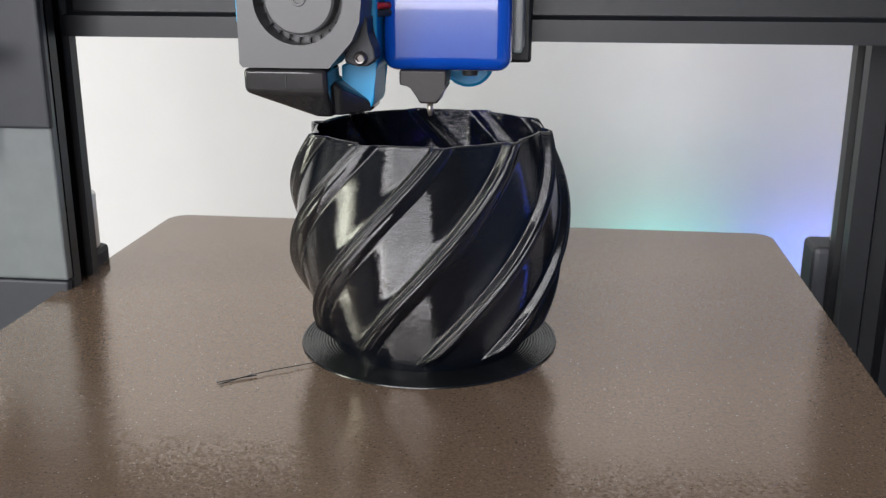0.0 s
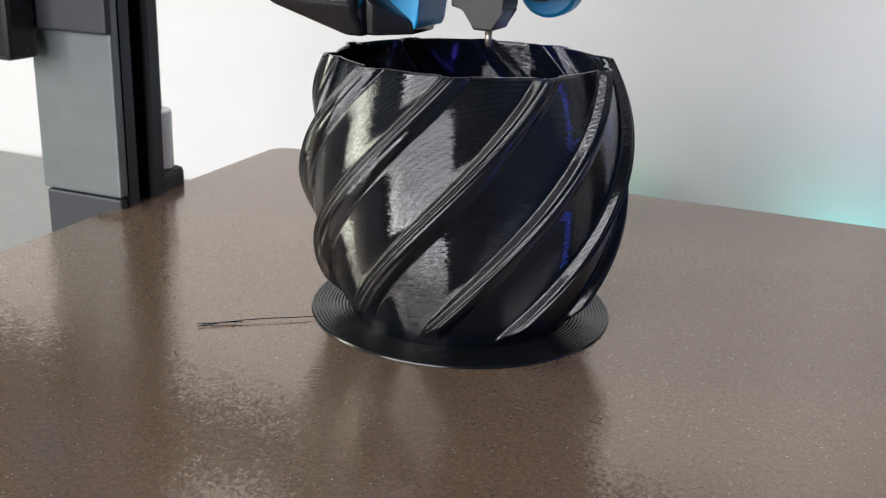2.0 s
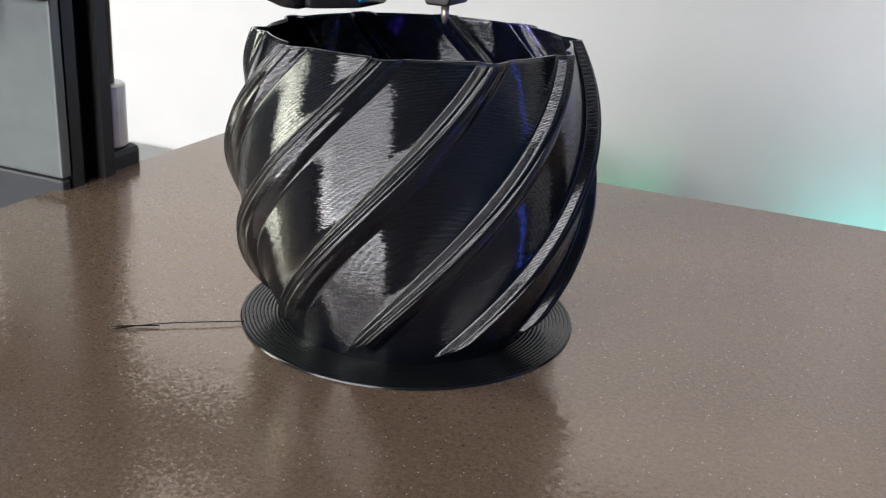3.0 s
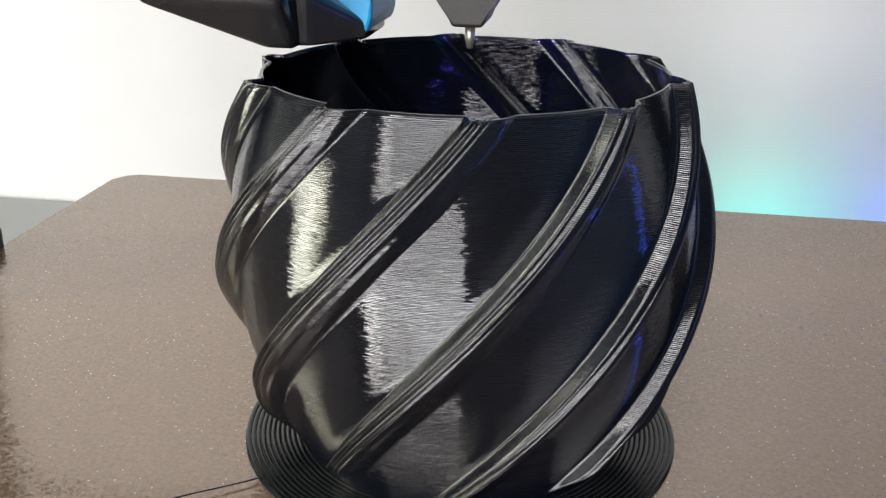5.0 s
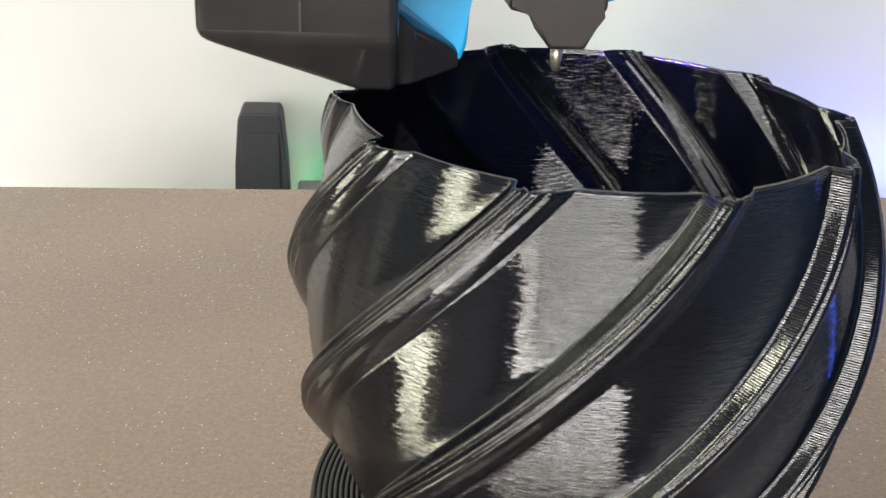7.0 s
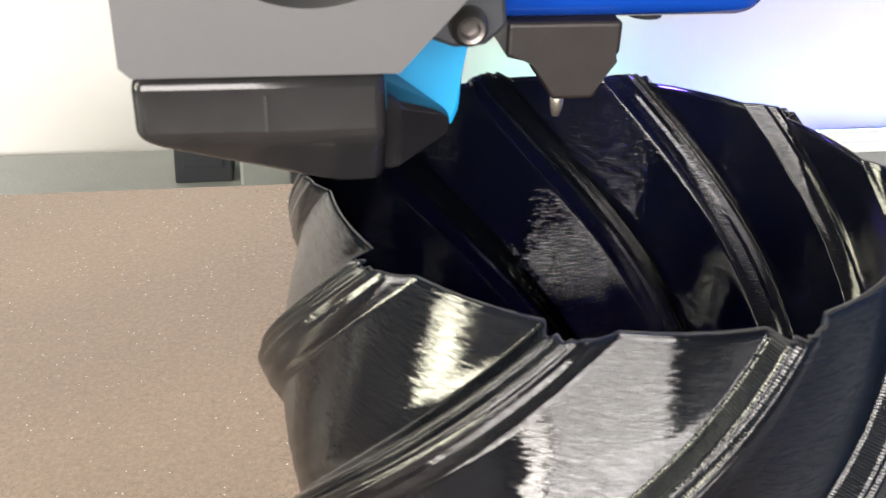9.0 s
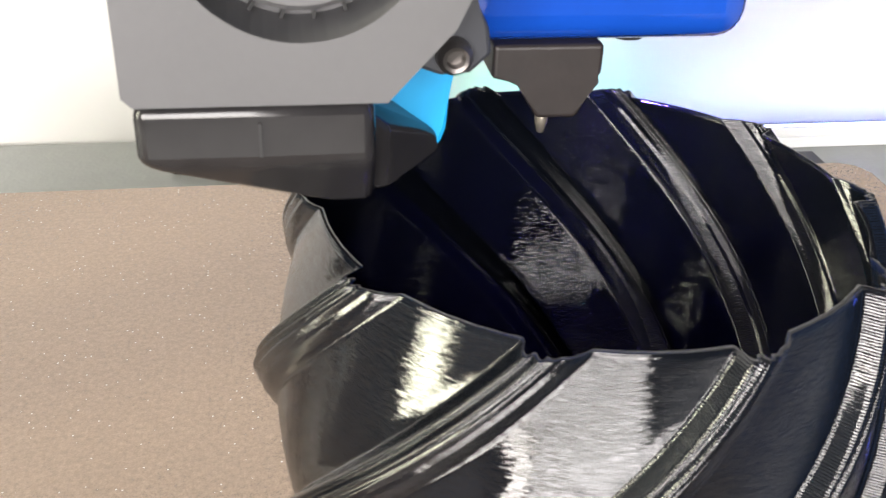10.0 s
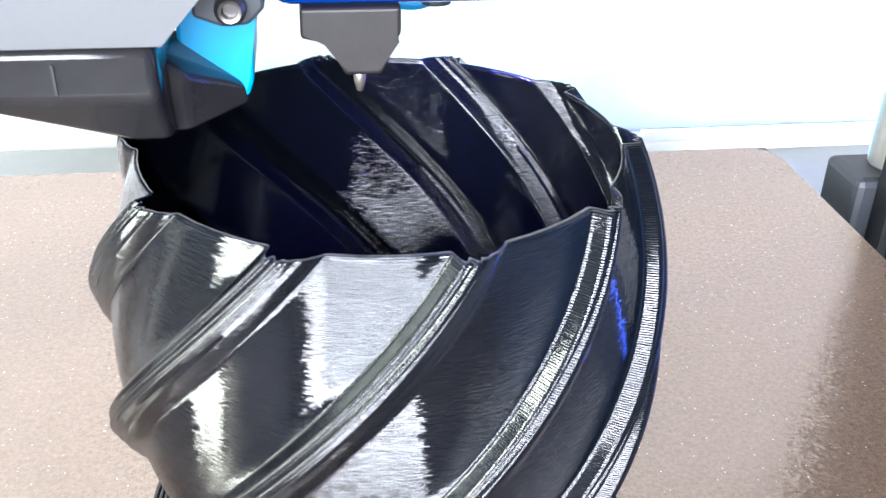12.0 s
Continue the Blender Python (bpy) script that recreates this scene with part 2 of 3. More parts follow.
# ---- room ----
structure("floor", boxed(ROOM_W - 0.1, ROOM_E + 0.1, ROOM_S - 0.1, ROOM_N + 0.1, FLOOR - 0.05, FLOOR), FLOOR_MAT, "brown wooden floor of the room")
structure("ceiling", boxed(ROOM_W - 0.1, ROOM_E + 0.1, ROOM_S - 0.1, ROOM_N + 0.1, CEIL, CEIL + 0.05), CEILING, "unseen ceiling kept dark for the vase's reflections")
structure("wall_north", boxed(ROOM_W - 0.1, ROOM_E + 0.1, ROOM_N, ROOM_N + 0.1, FLOOR, CEIL), WALL, "plain white painted wall behind the printer")
structure("wall_east", boxed(ROOM_E, ROOM_E + 0.1, ROOM_S, ROOM_N, FLOOR, CEIL), BLUE_CAST_WALL, "unseen side wall with blue light put into its colour")
wall = bmesh.new()
for x0, x1, z0, z1 in ((ROOM_W - 0.1, -1.35, FLOOR, CEIL), (0.35, ROOM_E + 0.1, FLOOR, CEIL), (-1.35, 0.35, FLOOR, -0.06), (-1.35, 0.35, 1.30, CEIL)):
    box(wall, x0, x1, ROOM_S - 0.1, ROOM_S, z0, z1)
structure("wall_south", wall, DIM_WALL, "unseen wall kept dark, with a wide window opening")
wall = bmesh.new()
for y0, y1, z0, z1 in ((ROOM_S, -0.74, FLOOR, CEIL), (-0.38, ROOM_N, FLOOR, CEIL), (-0.74, -0.38, FLOOR, -0.06), (-0.74, -0.38, 1.30, CEIL)):
    box(wall, ROOM_W - 0.1, ROOM_W, y0, y1, z0, z1)
structure("wall_west", wall, DIM_WALL, "unseen wall kept dark, with a narrow window opening")
window_1 = thing("window_1", "wide white framed window with a sheer curtain", "window", (-0.5, ROOM_S, -0.06), kind="structure")
for x0, x1, z0, z1 in ((-0.85, -0.81, 0.0, 1.36), (0.81, 0.85, 0.0, 1.36), (-0.81, 0.81, 0.0, 0.04), (-0.81, 0.81, 1.32, 1.36), (-0.52, -0.49, 0.04, 1.32)):
    part("window_frame", boxed(x0, x1, -0.02, 0.045, z0, z1, 0.004), GLASS_WHITE, window_1)
window_2 = thing("window_2", "narrow white framed window", "window", (ROOM_W, -0.56, -0.06), kind="structure")
for y0, y1, z0, z1 in ((-0.18, -0.162, 0.0, 1.36), (0.162, 0.18, 0.0, 1.36), (-0.162, 0.162, 0.0, 0.03), (-0.162, 0.162, 1.33, 1.36)):
    part("window_frame", boxed(-0.02, 0.045, y0, y1, z0, z1, 0.004), GLASS_WHITE, window_2)
desk = thing("desk", "pale grey desk standing against the white wall", "desk", (0, 0, FLOOR))
part("desk_top", boxed(-0.75, 0.80, -0.42, ROOM_N - 0.003, DESK - 0.03 - FLOOR, DESK - FLOOR, 0.002), DESK_MAT, desk, "pale grey matt top")
for x in (-0.70, 0.71):
    for y in (-0.38, 0.29):
        part("leg", boxed(x, x + 0.04, y, y + 0.04, 0.0, DESK - 0.0304 - FLOOR, 0.002), GREY_PLASTIC, desk)

# ---- printer frame ----
BED_X0, BED_X1, BED_Y0, BED_Y1 = -0.1208, 0.1142, -0.1146, 0.1204


def extrusion(width, depth, length):
    """A slotted aluminium bar along z, broad sides cut by V slots."""
    bm = bmesh.new()
    w, d, s, g = width / 2, depth / 2, 0.0031, 0.0042
    pts = []

    def side(a, b, slots, inward):
        pts.append(a)
        n = Vector(inward)
        for c in slots:
            mid = Vector(a).lerp(Vector(b), c)
            t = (Vector(b) - Vector(a)).normalized()
            pts.extend([tuple(mid - t * g), tuple(mid - t * s + n * 0.0018), tuple(mid - t * s + n * 0.0055), tuple(mid + t * s + n * 0.0055), tuple(mid + t * s + n * 0.0018), tuple(mid + t * g)])

    two = [0.25, 0.75] if width > 0.03 else [0.5]
    side((-w, -d), (w, -d), two, (0, 1))
    side((w, -d), (w, d), [0.5], (-1, 0))
    side((w, d), (-w, d), two, (0, -1))
    side((-w, d), (-w, -d), [0.5], (1, 0))
    lo = [bm.verts.new((x, y, 0)) for x, y in pts]
    hi = [bm.verts.new((x, y, length)) for x, y in pts]
    bm.faces.new(lo[::-1])
    bm.faces.new(hi)
    for i in range(len(pts)):
        j = (i + 1) % len(pts)
        bm.faces.new((lo[i], lo[j], hi[j], hi[i]))
    return bm


printer_frame = thing("printer_frame", "black aluminium gantry frame of a desktop printer", "printer frame", (0, 0, DESK))


def frame_part(name, bm, mat, label="", smooth=False):
    turned(bm, Matrix.Translation((0, 0, -DESK)))
    return part(name, bm, mat, printer_frame, label, smooth)


frame_part("post", turned(extrusion(0.029, 0.017, 0.50), Matrix.Translation((-0.1320, 0.0366, -0.045))), ALU_BLACK, "black slotted upright")
frame_part("post", turned(extrusion(0.044, 0.021, 0.50), Matrix.Translation((0.1505, 0.0800, -0.045))), ALU_BLACK, "black slotted upright")
frame_part("post_cover", boxed(-0.1465, -0.1175, 0.0240, 0.0278, 0.0035, 0.40, 0.0008), COVER_SHEEN, "metal cover plate, window sheen put into its grey")
# dark strip on the post's front, below the cover plate
frame_part("lower_strip", boxed(-0.1460, -0.1180, 0.0245, 0.0278, -0.045, 0.0030, 0.0008), BLACK_PLASTIC)
frame_part("motor", boxed(-0.1480, -0.1200, 0.0455, 0.0600, -0.055, 0.0060, 0.002), BLACK_PLASTIC, "black lift motor")
frame_part("motor", boxed(0.1235, 0.1550, 0.0908, 0.1080, -0.055, 0.0035, 0.002), BLACK_PLASTIC, "black lift motor")
for side, y, z in ((-0.1272, 0.0525, 0.0060), (0.1375, 0.0995, 0.0035)):
    coupler = frame_part("coupler", turned(lathe([(0, 0), (0.0062, 0), (0.0066, 0.0005), (0.0066, 0.0185), (0.0062, 0.0190), (0, 0.0190)], 32), Matrix.Translation((side, y, z))), ALU_RAW, "bare metal shaft coupler", smooth=False)
    for up in (0.004, 0.014):
        frame_part("set_screw", turned(lathe([(0, 0), (0.0011, 0), (0.0011, 0.0004), (0.0006, 0.0004), (0, 0.0002)], 16), Matrix.Translation((side - 0.0064 * (1 if side > 0 else -1) * 0.5, y - 0.0058, z + up)) @ Matrix.Rotation(radians(90), 4, "X")), DARK)
    frame_part("lead_screw", turned(lathe([(0, 0), (0.0036, 0), (0.0036, 0.40), (0, 0.40)], 20), Matrix.Translation((side, y, z + 0.019))), STEEL, "steel lead screw", smooth=True)
frame_part("base_rail", boxed(-0.175, -0.135, -0.20, 0.24, -0.095, -0.055, 0.001), ALU_BLACK)
frame_part("base_rail", boxed(0.135, 0.175, -0.20, 0.24, -0.095, -0.055, 0.001), ALU_BLACK)
frame_part("cross_rail", boxed(-0.135, 0.135, 0.045, 0.085, -0.095, -0.055, 0.001), ALU_BLACK)

x_gantry = thing("x_gantry", "black horizontal gantry bar carrying the print head", "gantry", (0, 0.040, 0.0775))
part("beam", turned(turned(extrusion(0.021, 0.021, 0.268), Matrix.Translation((0, 0, -0.129))), Matrix.Translation((0, 0.0105, 0.0105)) @ Matrix.Rotation(radians(90), 4, "Y")), ALU_BLACK, x_gantry)
part("end_block", boxed(-0.200, -0.1400, -0.0310, -0.0197, -0.0335, 0.06, 0.0015), DUCT, x_gantry, "dark end block of the gantry")
# black sheet added where the upper post cover lies in shade
part("shade_plate", boxed(-0.1605, -0.1160, -0.0195, -0.0165, -0.0255, 0.06, 0.0008), BLACK_PLASTIC, x_gantry, "black sheet standing in for shade on the post cover")
part("clip", boxed(-0.150, -0.128, -0.0335, -0.0312, -0.004, 0.000, 0.0006), CYAN, x_gantry, "small blue clip")
for k in range(3):
    part("mark", boxed(0.1235 + 0.003 * k, 0.1255 + 0.003 * k, -0.0006, -0.0001, 0.0030, 0.0050 + 0.0015 * (k % 2)), WHITE_MARK, x_gantry)

# ---- bed ----
build_plate = thing("build_plate", "dark brown speckled build plate with rounded corners", "build plate", (0, 0, -0.004))


def plate_outline(x0, x1, y0, y1, r, steps=6):
    pts = []
    for cx, cy, a0 in ((x1 - r, y0 + r, -90), (x1 - r, y1 - r, 0), (x0 + r, y1 - r, 90), (x0 + r, y0 + r, 180)):
        for k in range(steps + 1):
            a = radians(a0 + 90 * k / steps)
            pts.append((cx + r * math.cos(a), cy + r * math.sin(a)))
    return pts


def slab(outline, z0, z1, bevel=0.0):
    bm = bmesh.new()
    lo = [bm.verts.new((x, y, z0)) for x, y in outline]
    hi = [bm.verts.new((x, y, z1)) for x, y in outline]
    bm.faces.new(lo[::-1])
    top = bm.faces.new(hi)
    for i in range(len(outline)):
        j = (i + 1) % len(outline)
        bm.faces.new((lo[i], lo[j], hi[j], hi[i]))
    if bevel:
        bmesh.ops.bevel(bm, geom=list(top.edges), offset=bevel, segments=2, affect="EDGES", profile=0.5)
    return bm


part("coated_sheet", slab(plate_outline(BED_X0, BED_X1, BED_Y0, BED_Y1, 0.006), 0.0, 0.004, 0.0006), PLATE, build_plate)
part("heater_plate", slab(plate_outline(BED_X0 + 0.002, BED_X1 - 0.002, BED_Y0 + 0.002, BED_Y1 - 0.002, 0.006), -0.004, -0.0003), ALU_BLACK, build_plate, "black metal heater plate")
part("carriage", boxed(-0.06, 0.05, -0.06, 0.07, -0.050, -0.0045, 0.002), ALU_BLACK, build_plate)

# ---- vase ----
VASE_H, RIDGES, TWIST, TOP_ANGLE = 0.0587, 10, radians(84), -1.4027
RIDGE = ((-4.0, 0), (-1.3, 0.0), (-1.0, 0.00004), (-0.55, 0.0005), (-0.1, 0.0018), (0.2, 0.0022), (0.6, 0.00242), (1.0, 0.00232),
         (1.45, 0.00178), (1.95, 0.00178), (2.5, 0.00243), (2.95, 0.00268), (3.35, 0.00250), (3.8, 0.00204), (4.4, 0.00226), (4.8, 0.00224), (4.95, 0.00221), (6.1, 0.00175), (6.25, 0.00171), (7.3, 0.00160), (7.45, 0.00156), (9.5, 0.00075), (9.65, 0.00068), (10.6, 0.00012), (10.9, 0.00003), (12.0, 0.0))


def barrel(s):
    """Radius of the plain wall at the height s, 0 at the foot and 1 at the rim."""
    return 0.0256 + 0.0334 * s - 0.0294 * s * s


def vase_mesh(rows=72):
    bm = bmesh.new()
    period = 360 / RIDGES
    angles = [a for a, _ in RIDGE] + [16.5, 21.5, 27.0]
    heights = [h for _, h in RIDGE] + [0, 0, 0]
    ring_angles = [(k * period + a, h) for k in range(RIDGES) for a, h in zip(angles, heights)]

    def ring(z, offset):
        s = z / VASE_H
        fade = min(1, max(0, (z - 0.0012) / 0.006))
        fade = fade * fade * (3 - 2 * fade)
        turn = TOP_ANGLE - TWIST * (1 - s) - radians(2.5 - 3.3 * (1 - s)) * math.sin(math.pi * s)
        out = []
        for a, h in ring_angles:
            t = radians(a) + turn
            r = barrel(s) + h * fade - offset
            out.append(bm.verts.new((r * math.cos(t), r * math.sin(t), z)))
        return out

    zs = [VASE_H * i / rows for i in range(rows + 1)]
    outer = [ring(z, 0) for z in zs]
    inner = [ring(max(z, 0.0015), 0.00045) for z in reversed(zs)]
    loops = outer + inner
    n = len(ring_angles)
    for a, b in zip(loops, loops[1:]):
        for i in range(n):
            j = (i + 1) % n
            bm.faces.new((a[i], a[j], b[j], b[i]))
    bm.faces.new(outer[0][::-1])
    bm.faces.new(inner[-1])
    return bm


vase = thing("vase", "glossy black printed vase with ten twisted ridges, half finished", "vase", (0, 0, 0.0003))
part("shell", vase_mesh(), FILAMENT, vase, smooth=True)
rings = []
r = 0.0350
while r > 0.0250:
    rings += [(r, 0.00002), (r - 0.00006, 0.00026), (r - 0.0004, 0.00030), (r - 0.00074, 0.00026), (r - 0.0008, 0.00008)]
    r -= 0.0008
part("brim", lathe([(0.0351, -0.0002)] + rings + [(0.0, 0.0001)], 96), BRIM, vase, "thin flat brim of printed rings", smooth=True)
strand = []
for i in range(15):
    u = i / 14
    strand.append((-0.0472 + 0.0210 * u, -0.0388 + 0.0170 * u + 0.0006 * math.sin(5 * u), 0.0003 + 0.0003 * math.sin(math.pi * u) + 0.0003 * u))
cord = tube(strand, 0.00012, 6)
fork = [(x - 0.0009 + 0.0010 * k / 5, y + 0.0011 - 0.0014 * k / 5, 0.0003 + 0.0001 * k / 5) for k, (x, y, z) in enumerate(strand[:6])]
fork_mesh = bpy.data.meshes.new("fork")
extra = tube(fork, 0.00013, 6)
extra.to_mesh(fork_mesh)
extra.free()
cord.from_mesh(fork_mesh)
filament_strand = tagged(part("filament_strand", cord, FILAMENT, smooth=True), "thin loose black filament strand lying on the plate", "filament")

# ---- print head ----
HEAD = (-0.0018, 0.0158, 0.0592)
print_head = thing("print_head", "print head with blue housing and grey side blower", "print head", HEAD)
print_head.scale = (0.89, 0.89, 0.89)
# nozzle and heater
part("nozzle", lathe([(0, 0), (0.0005, 0), (0.0009, 0.0016), (0.0010, 0.0044), (0, 0.0044)], 20), NOZZLE, print_head, "small worn metal nozzle", smooth=True)
part("heater_sock", prism([(-0.0086, 0.0145), (-0.0086, 0.0100), (-0.0048, 0.0097), (-0.0024, 0.0045), (0.0030, 0.0045), (0.0050, 0.0097), (0.0058, 0.0104), (0.0058, 0.0145)], -0.0060, 0.0060, 0.0006, 3), SOCK, print_head, "dark silicone sock round the heater")
# housing
housing = part("housing", boxed(-0.0137, 0.0251, -0.0063, 0.0238, 0.0142, 0.0720, 0.0042, 5), BLUE, print_head, "glossy blue enamelled metal housing", smooth=0.00025)
part("side_spacer", boxed(0.0249, 0.0280, 0.004, 0.022, 0.019, 0.060, 0.001), GREY_PLASTIC, print_head)
# blower
BX0, BX1, BZ0, BZ1, BY0, BY1 = -0.0502, -0.0150, 0.0174, 0.0590, -0.0302, -0.0135
FAN_X, FAN_Z = -0.0328, 0.0364
outline = [(BX0, BZ1), (BX0, BZ0 + 0.001), (BX0 + 0.001, BZ0), (-0.0245, BZ0), (-0.0178, BZ0 + 0.0075), (-0.0156, BZ0 + 0.0125), (BX1, BZ0 + 0.0180), (BX1, BZ1)]


def blower_case():
    """Flat case with a round intake cut into its face."""
    bm = bmesh.new()
    cx, cz, rad, steps = FAN_X, FAN_Z, 0.0127, 64
    angles = sorted([2 * math.pi * k / steps for k in range(steps)] + [math.atan2(z - cz, x - cx) % (2 * math.pi) for x, z in outline])
    steps = len(angles)
    hole = [(cx + rad * math.cos(a), cz + rad * math.sin(a)) for a in angles]

    def edge_point(x, z):
        # where the ray from the intake's centre leaves the case
        best = 1e9
        for (ax, az), (bx, bz) in zip(outline, outline[1:] + outline[:1]):
            dx, dz, ex, ez = x - cx, z - cz, bx - ax, bz - az
            det = dx * -ez + ex * dz
            if abs(det) < 1e-12:
                continue
            u = ((ax - cx) * -ez + ex * (az - cz)) / det
            v = (dx * (az - cz) - dz * (ax - cx)) / det
            if u > 0 and -1e-6 <= v <= 1 + 1e-6:
                best = min(best, u)
        return cx + (x - cx) * best, cz + (z - cz) * best

    rim = [edge_point(x, z) for x, z in hole]
    f_in = [bm.verts.new((x, BY0, z)) for x, z in hole]
    f_out = [bm.verts.new((x, BY0, z)) for x, z in rim]
    b_out = [bm.verts.new((x, BY1, z)) for x, z in rim]
    h_in = [bm.verts.new((x, BY0 + 0.009, z)) for x, z in hole]
    for k in range(steps):
        j = (k + 1) % steps
        bm.faces.new((f_in[k], f_in[j], f_out[j], f_out[k]))
        bm.faces.new((f_out[k], f_out[j], b_out[j], b_out[k]))
        bm.faces.new((f_in[j], f_in[k], h_in[k], h_in[j]))
    bm.faces.new(b_out)
    bm.faces.new(h_in)
    return bm


blower = part("blower", blower_case(), BLOWER, print_head, "matt grey plastic blower case")
to_front = Matrix.Translation((FAN_X, BY0 + 0.0085, FAN_Z)) @ Matrix.Rotation(radians(90), 4, "X")
part("fan_hub", turned(lathe([(0, 0.0075), (0.0012, 0.0075), (0.0014, 0.0079), (0.0020, 0.0079), (0.0022, 0.0075), (0.0094, 0.0075), (0.0100, 0.0068), (0.0100, 0.0), (0, 0)], 48), to_front), BLOWER, blower, "grey fan hub", smooth=False)
for k in range(24):
    a = 2 * math.pi * k / 24
    blade = boxed(0.0101, 0.0121, -0.0002, 0.0002, 0.0002, 0.0014)
    part("fan_blade", turned(blade, to_front @ Matrix.Rotation(a, 4, "Z") @ Matrix.Translation((0, 0.002, 0)) @ Matrix.Rotation(0.5, 4, "Z")), DARK, blower)
# duct under the blower, bent towards the nozzle
def hull(points, bevel, seg=3):
    """The convex solid round a few corner points, its edges rounded."""
    bm = bmesh.new()
    for q in points:
        bm.verts.new(q)
    bmesh.ops.convex_hull(bm, input=bm.verts[:])
    bmesh.ops.dissolve_limit(bm, angle_limit=radians(1), verts=bm.verts[:], edges=bm.edges[:])
    bmesh.ops.bevel(bm, geom=bm.edges[:], offset=bevel, segments=seg, affect="EDGES", profile=0.5)
    return bm


DF, DB, DT = BY0 + 0.0010, BY1 + 0.0020, BZ0 - 0.0004
duct = part("duct", hull([(x, y, DT) for x in (-0.0496, -0.0256) for y in (DF, DB)] + [(-0.0496, DF, 0.0103), (-0.0256, DF, 0.0103), (-0.0496, DB, 0.0103)]
                         + [(x, y, 0.0026) for x in (-0.0302, -0.0250) for y in (DF + 0.0060, DB)], 0.0012), DUCT, print_head, "smooth black plastic air duct", smooth=0.00002)
part("outlet", hull([(-0.0285, y, z) for y in (DF + 0.0075, DB) for z in (0.0030, 0.0150)] + [(-0.0232, y, z) for y in (DF + 0.0085, DB + 0.003) for z in (0.0028, 0.0105)]
                    + [(-0.0160, y, z) for y in (-0.0115, 0.0020) for z in (0.0028, 0.0056)], 0.0007), DUCT, duct, "tapered outlet of the duct", smooth=0.00002)
part("seam", boxed(-0.0374, -0.0371, DF - 0.0003, DF + 0.0002, 0.0115, DT - 0.0018), DARK, duct)
part("side_clip", boxed(-0.0527, -0.0504, BY0 + 0.006, BY1, 0.0290, 0.0480, 0.0009), CYAN, print_head, "cyan clip on the blower's side")
# cyan carrier between blower and housing
part("carrier", prism([(-0.0250, 0.0166), (-0.0250, 0.0100), (-0.0215, 0.0085), (-0.0190, 0.0066), (-0.0182, 0.0040), (-0.0160, 0.0040), (-0.0152, 0.0062), (-0.0150, 0.0150), (-0.0140, 0.0158), (-0.0140, 0.0440), (-0.0175, 0.0440), (-0.0195, 0.0166)], -0.0120, 0.0075, 0.0006), CYAN, print_head, "cyan plastic blower carrier")
part("tab", prism([(-0.0215, 0.0185), (-0.0180, 0.0172), (-0.0148, 0.0174), (-0.0126, 0.0195), (-0.0130, 0.0225), (-0.0152, 0.0262), (-0.0148, 0.0310), (-0.0215, 0.0310)], -0.0228, -0.0130, 0.0005), BLACK_PLASTIC, print_head, "black plastic screw bracket")
screw = part("screw", turned(lathe([(0, 0.0006), (0.0009, 0.0006), (0.0010, 0.0018), (0.0014, 0.0019), (0.0019, 0.0012), (0.0020, 0), (0, 0)], 24), Matrix.Translation((-0.0168, -0.0230, 0.0197)) @ Matrix.Rotation(radians(90), 4, "X")), STEEL, print_head, "round dark steel screw", smooth=False)
part("rear_duct", turned(lathe([(0, 0.004), (0.0075, 0.004), (0.0085, 0.003), (0.0085, -0.004), (0, -0.004)], 32), Matrix.Translation((0.0100, 0.0225, 0.0150)) @ Matrix.Rotation(radians(90), 4, "X")), CYAN, print_head, "round cyan fan duct behind the housing", smooth=False)
part("cable", tube([(-0.0195, -0.006, 0.0345), (-0.0165, -0.012, 0.0340), (-0.0150, -0.0105, 0.0335), (-0.0105, -0.0040, 0.0335)], 0.0011, 10), RED, print_head, "short red cable", smooth=True)
part("cable", tube([(-0.0195, -0.006, 0.0325), (-0.0165, -0.012, 0.0320), (-0.0150, -0.0105, 0.0315), (-0.0105, -0.0040, 0.0315)], 0.0012, 10), BLACK_PLASTIC, print_head, "short black cable", smooth=True)
part("mount_plate", boxed(-0.030, 0.030, 0.0240, 0.0284, 0.014, 0.070, 0.001), ALU_BLACK, print_head)
part("lamp_ring", lathe([(0.0015, 0.0142), (0.0015, 0.0122), (0.0023, 0.0122), (0.0024, 0.0126), (0.0024, 0.0142)], 24), DARK, print_head).location = (0.0120, 0.0040, 0)
part("lamp", lathe([(0, 0.0134), (0.0014, 0.0134), (0.0014, 0.0139), (0, 0.0139)], 20), LED_HEAD, print_head, "small violet work light under the housing").location = (0.0120, 0.0040, 0)

# ---- things on the desk behind ----
speaker = thing("desk_speaker", "slim dark grey tapered speaker standing on the desk", "speaker", (-0.0705, 0.338, DESK))
part("cabinet", prism([(-0.0130, 0.0), (-0.0118, 0.030), (-0.0100, 0.052), (-0.0085, 0.055), (0.0085, 0.055), (0.0100, 0.052), (0.0118, 0.030), (0.0130, 0.0)], -0.010, 0.010, 0.0010), BLACK_PLASTIC, speaker)
part("grille", boxed(-0.0088, 0.0088, -0.0108, -0.0101, 0.008, 0.046, 0.0003), BLACK_PLASTIC, speaker)
tagged(part("storage_box", boxed(-0.0540, -0.0310, 0.318, 0.345, DESK, DESK + 0.017, 0.0015), GREY_PLASTIC), "low grey plastic box on the desk", "box")
bottle = thing("small_bottle", "small matt black bottle standing on the desk", "bottle", (-0.0262, 0.312, DESK))
part("bottle_body", lathe([(0, 0), (0.0052, 0), (0.0056, 0.0006), (0.0056, 0.023), (0.0040, 0.026), (0, 0.026)], 24), BLACK_PLASTIC, bottle, smooth=True)
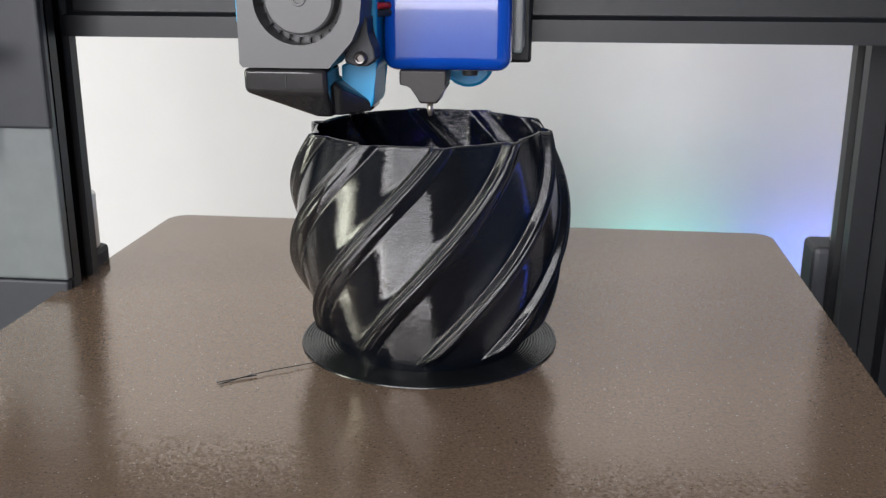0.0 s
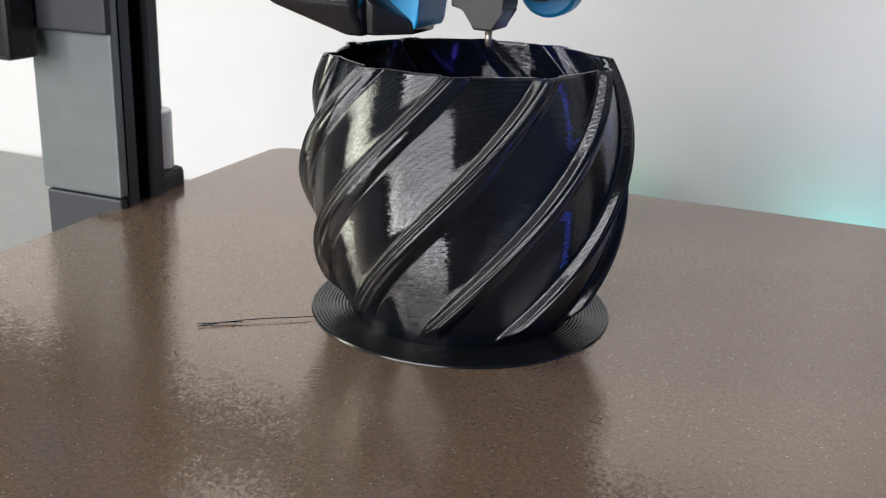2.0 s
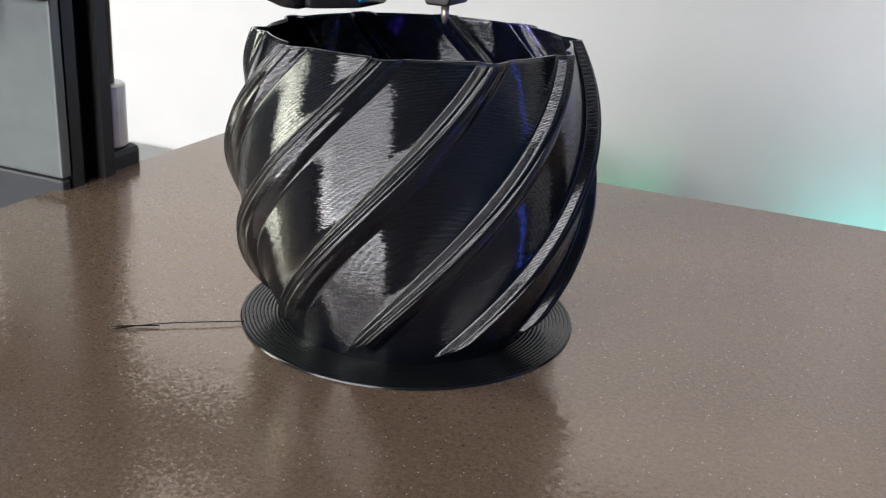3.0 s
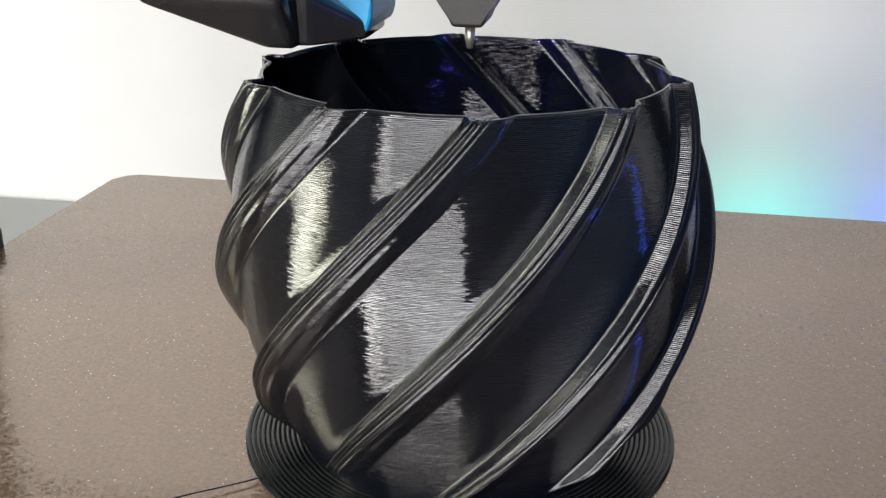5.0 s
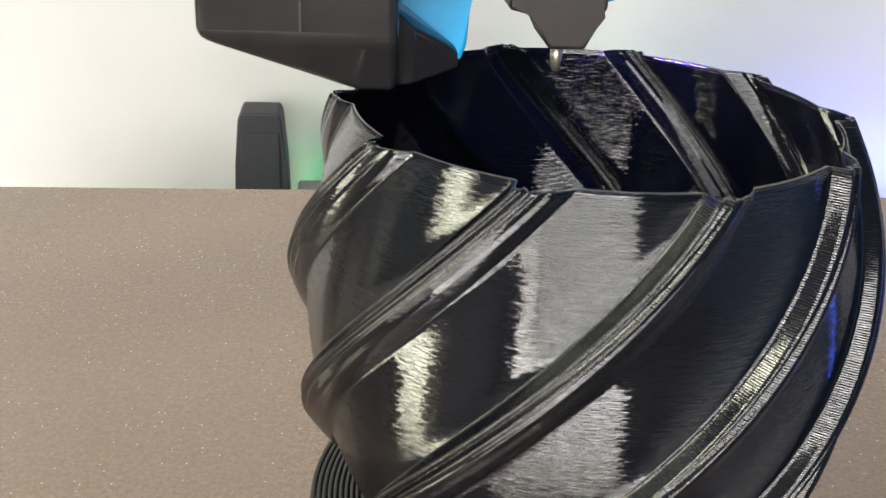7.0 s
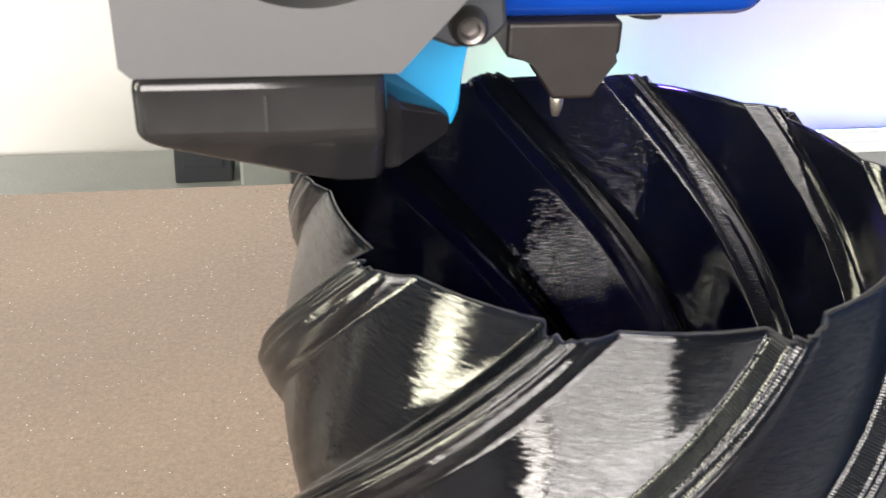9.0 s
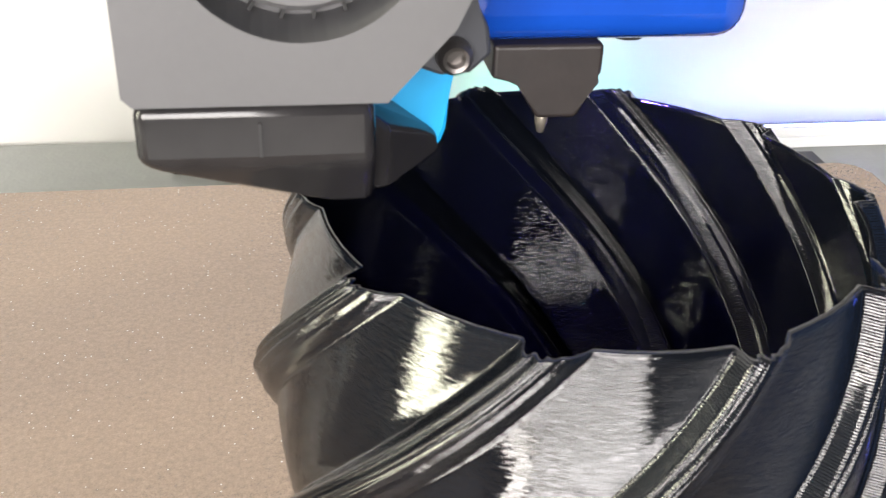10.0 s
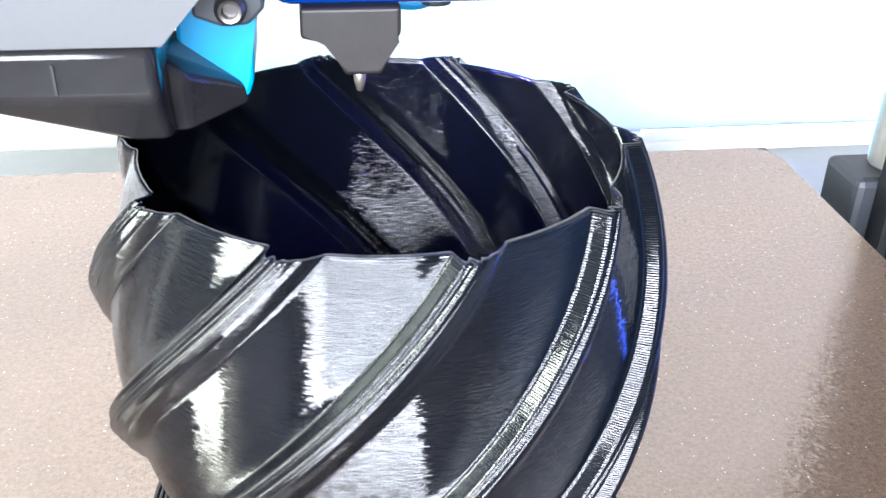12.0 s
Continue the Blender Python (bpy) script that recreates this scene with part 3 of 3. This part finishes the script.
part("cap", lathe([(0, 0.0262), (0.0040, 0.0262), (0.0040, 0.0315), (0.0036, 0.0320), (0, 0.0320)], 24), BLACK_PLASTIC, bottle, smooth=True)
tagged(part("grey_carton", boxed(-0.0060, 0.0180, 0.318, 0.340, DESK, DESK + 0.031, 0.001), GREY_PLASTIC), "upright grey carton on the desk", "carton")
plant = thing("small_plant", "small green plant in a grey pot on the desk", "plant", (-0.0130, 0.350, DESK))
part("pot", lathe([(0, 0), (0.0075, 0), (0.0095, 0.014), (0.0100, 0.015), (0.0086, 0.015), (0.0080, 0.013), (0, 0.013)], 28), GREY_PLASTIC, plant, smooth=True)
rnd = random.Random(4)
for k in range(26):
    a, lean, up = rnd.uniform(0, 6.283), rnd.uniform(0.15, 1.0), rnd.uniform(0.007, 0.017)
    leaf = bmesh.new()
    spine = [Vector((0, 0, 0)), Vector((0, lean * up * 0.35, up * 0.55)), Vector((0, lean * up * 0.9, up))]
    wide = (0.0006, 0.0026, 0.0003)
    pairs = [(leaf.verts.new(c + Vector((-w, 0, 0))), leaf.verts.new(c + Vector((0, 0.0004, 0.0004))), leaf.verts.new(c + Vector((w, 0, 0)))) for c, w in zip(spine, wide)]
    for p, q in zip(pairs, pairs[1:]):
        leaf.faces.new((p[0], p[1], q[1], q[0]))
        leaf.faces.new((p[1], p[2], q[2], q[1]))
    part("leaf", turned(leaf, Matrix.Translation((rnd.uniform(-0.004, 0.004), rnd.uniform(-0.003, 0.003), 0.0125)) @ Matrix.Rotation(a, 4, "Z")), LEAF, plant)

led_bar = thing("led_bar", "glowing coloured light bar lying on the desk", "light bar", (0, 0.340, DESK))
part("base", boxed(-0.052, 0.36, -0.006, 0.006, 0.0, 0.006, 0.001), GLASS_WHITE, led_bar, "white plastic channel")
part("front_lip", boxed(-0.052, 0.36, -0.006, -0.0035, 0.0062, 0.0115, 0.0005), GLASS_WHITE, led_bar)
for x0, x1, mat in ((-0.050, -0.026, LED_GREEN), (0.07, 0.13, LED_TEAL), (0.16, 0.34, LED_BLUE)):
    part("lens", boxed(x0, x1, -0.001, 0.005, 0.0062, 0.0085, 0.0006), mat, led_bar, "glowing plastic lens")

light_tube = thing("light_tube", "upright blue glowing light tube on the desk", "light tube", (0.52, 0.06, DESK))
part("foot", lathe([(0, 0), (0.030, 0), (0.032, 0.002), (0.030, 0.008), (0.008, 0.010), (0, 0.010)], 32), BLACK_PLASTIC, light_tube, smooth=True)
part("tube", lathe([(0, 0.0102), (0.006, 0.0102), (0.006, 0.300), (0.004, 0.304), (0, 0.304)], 20), LED_VIOLET, light_tube, "glowing blue tube", smooth=True)
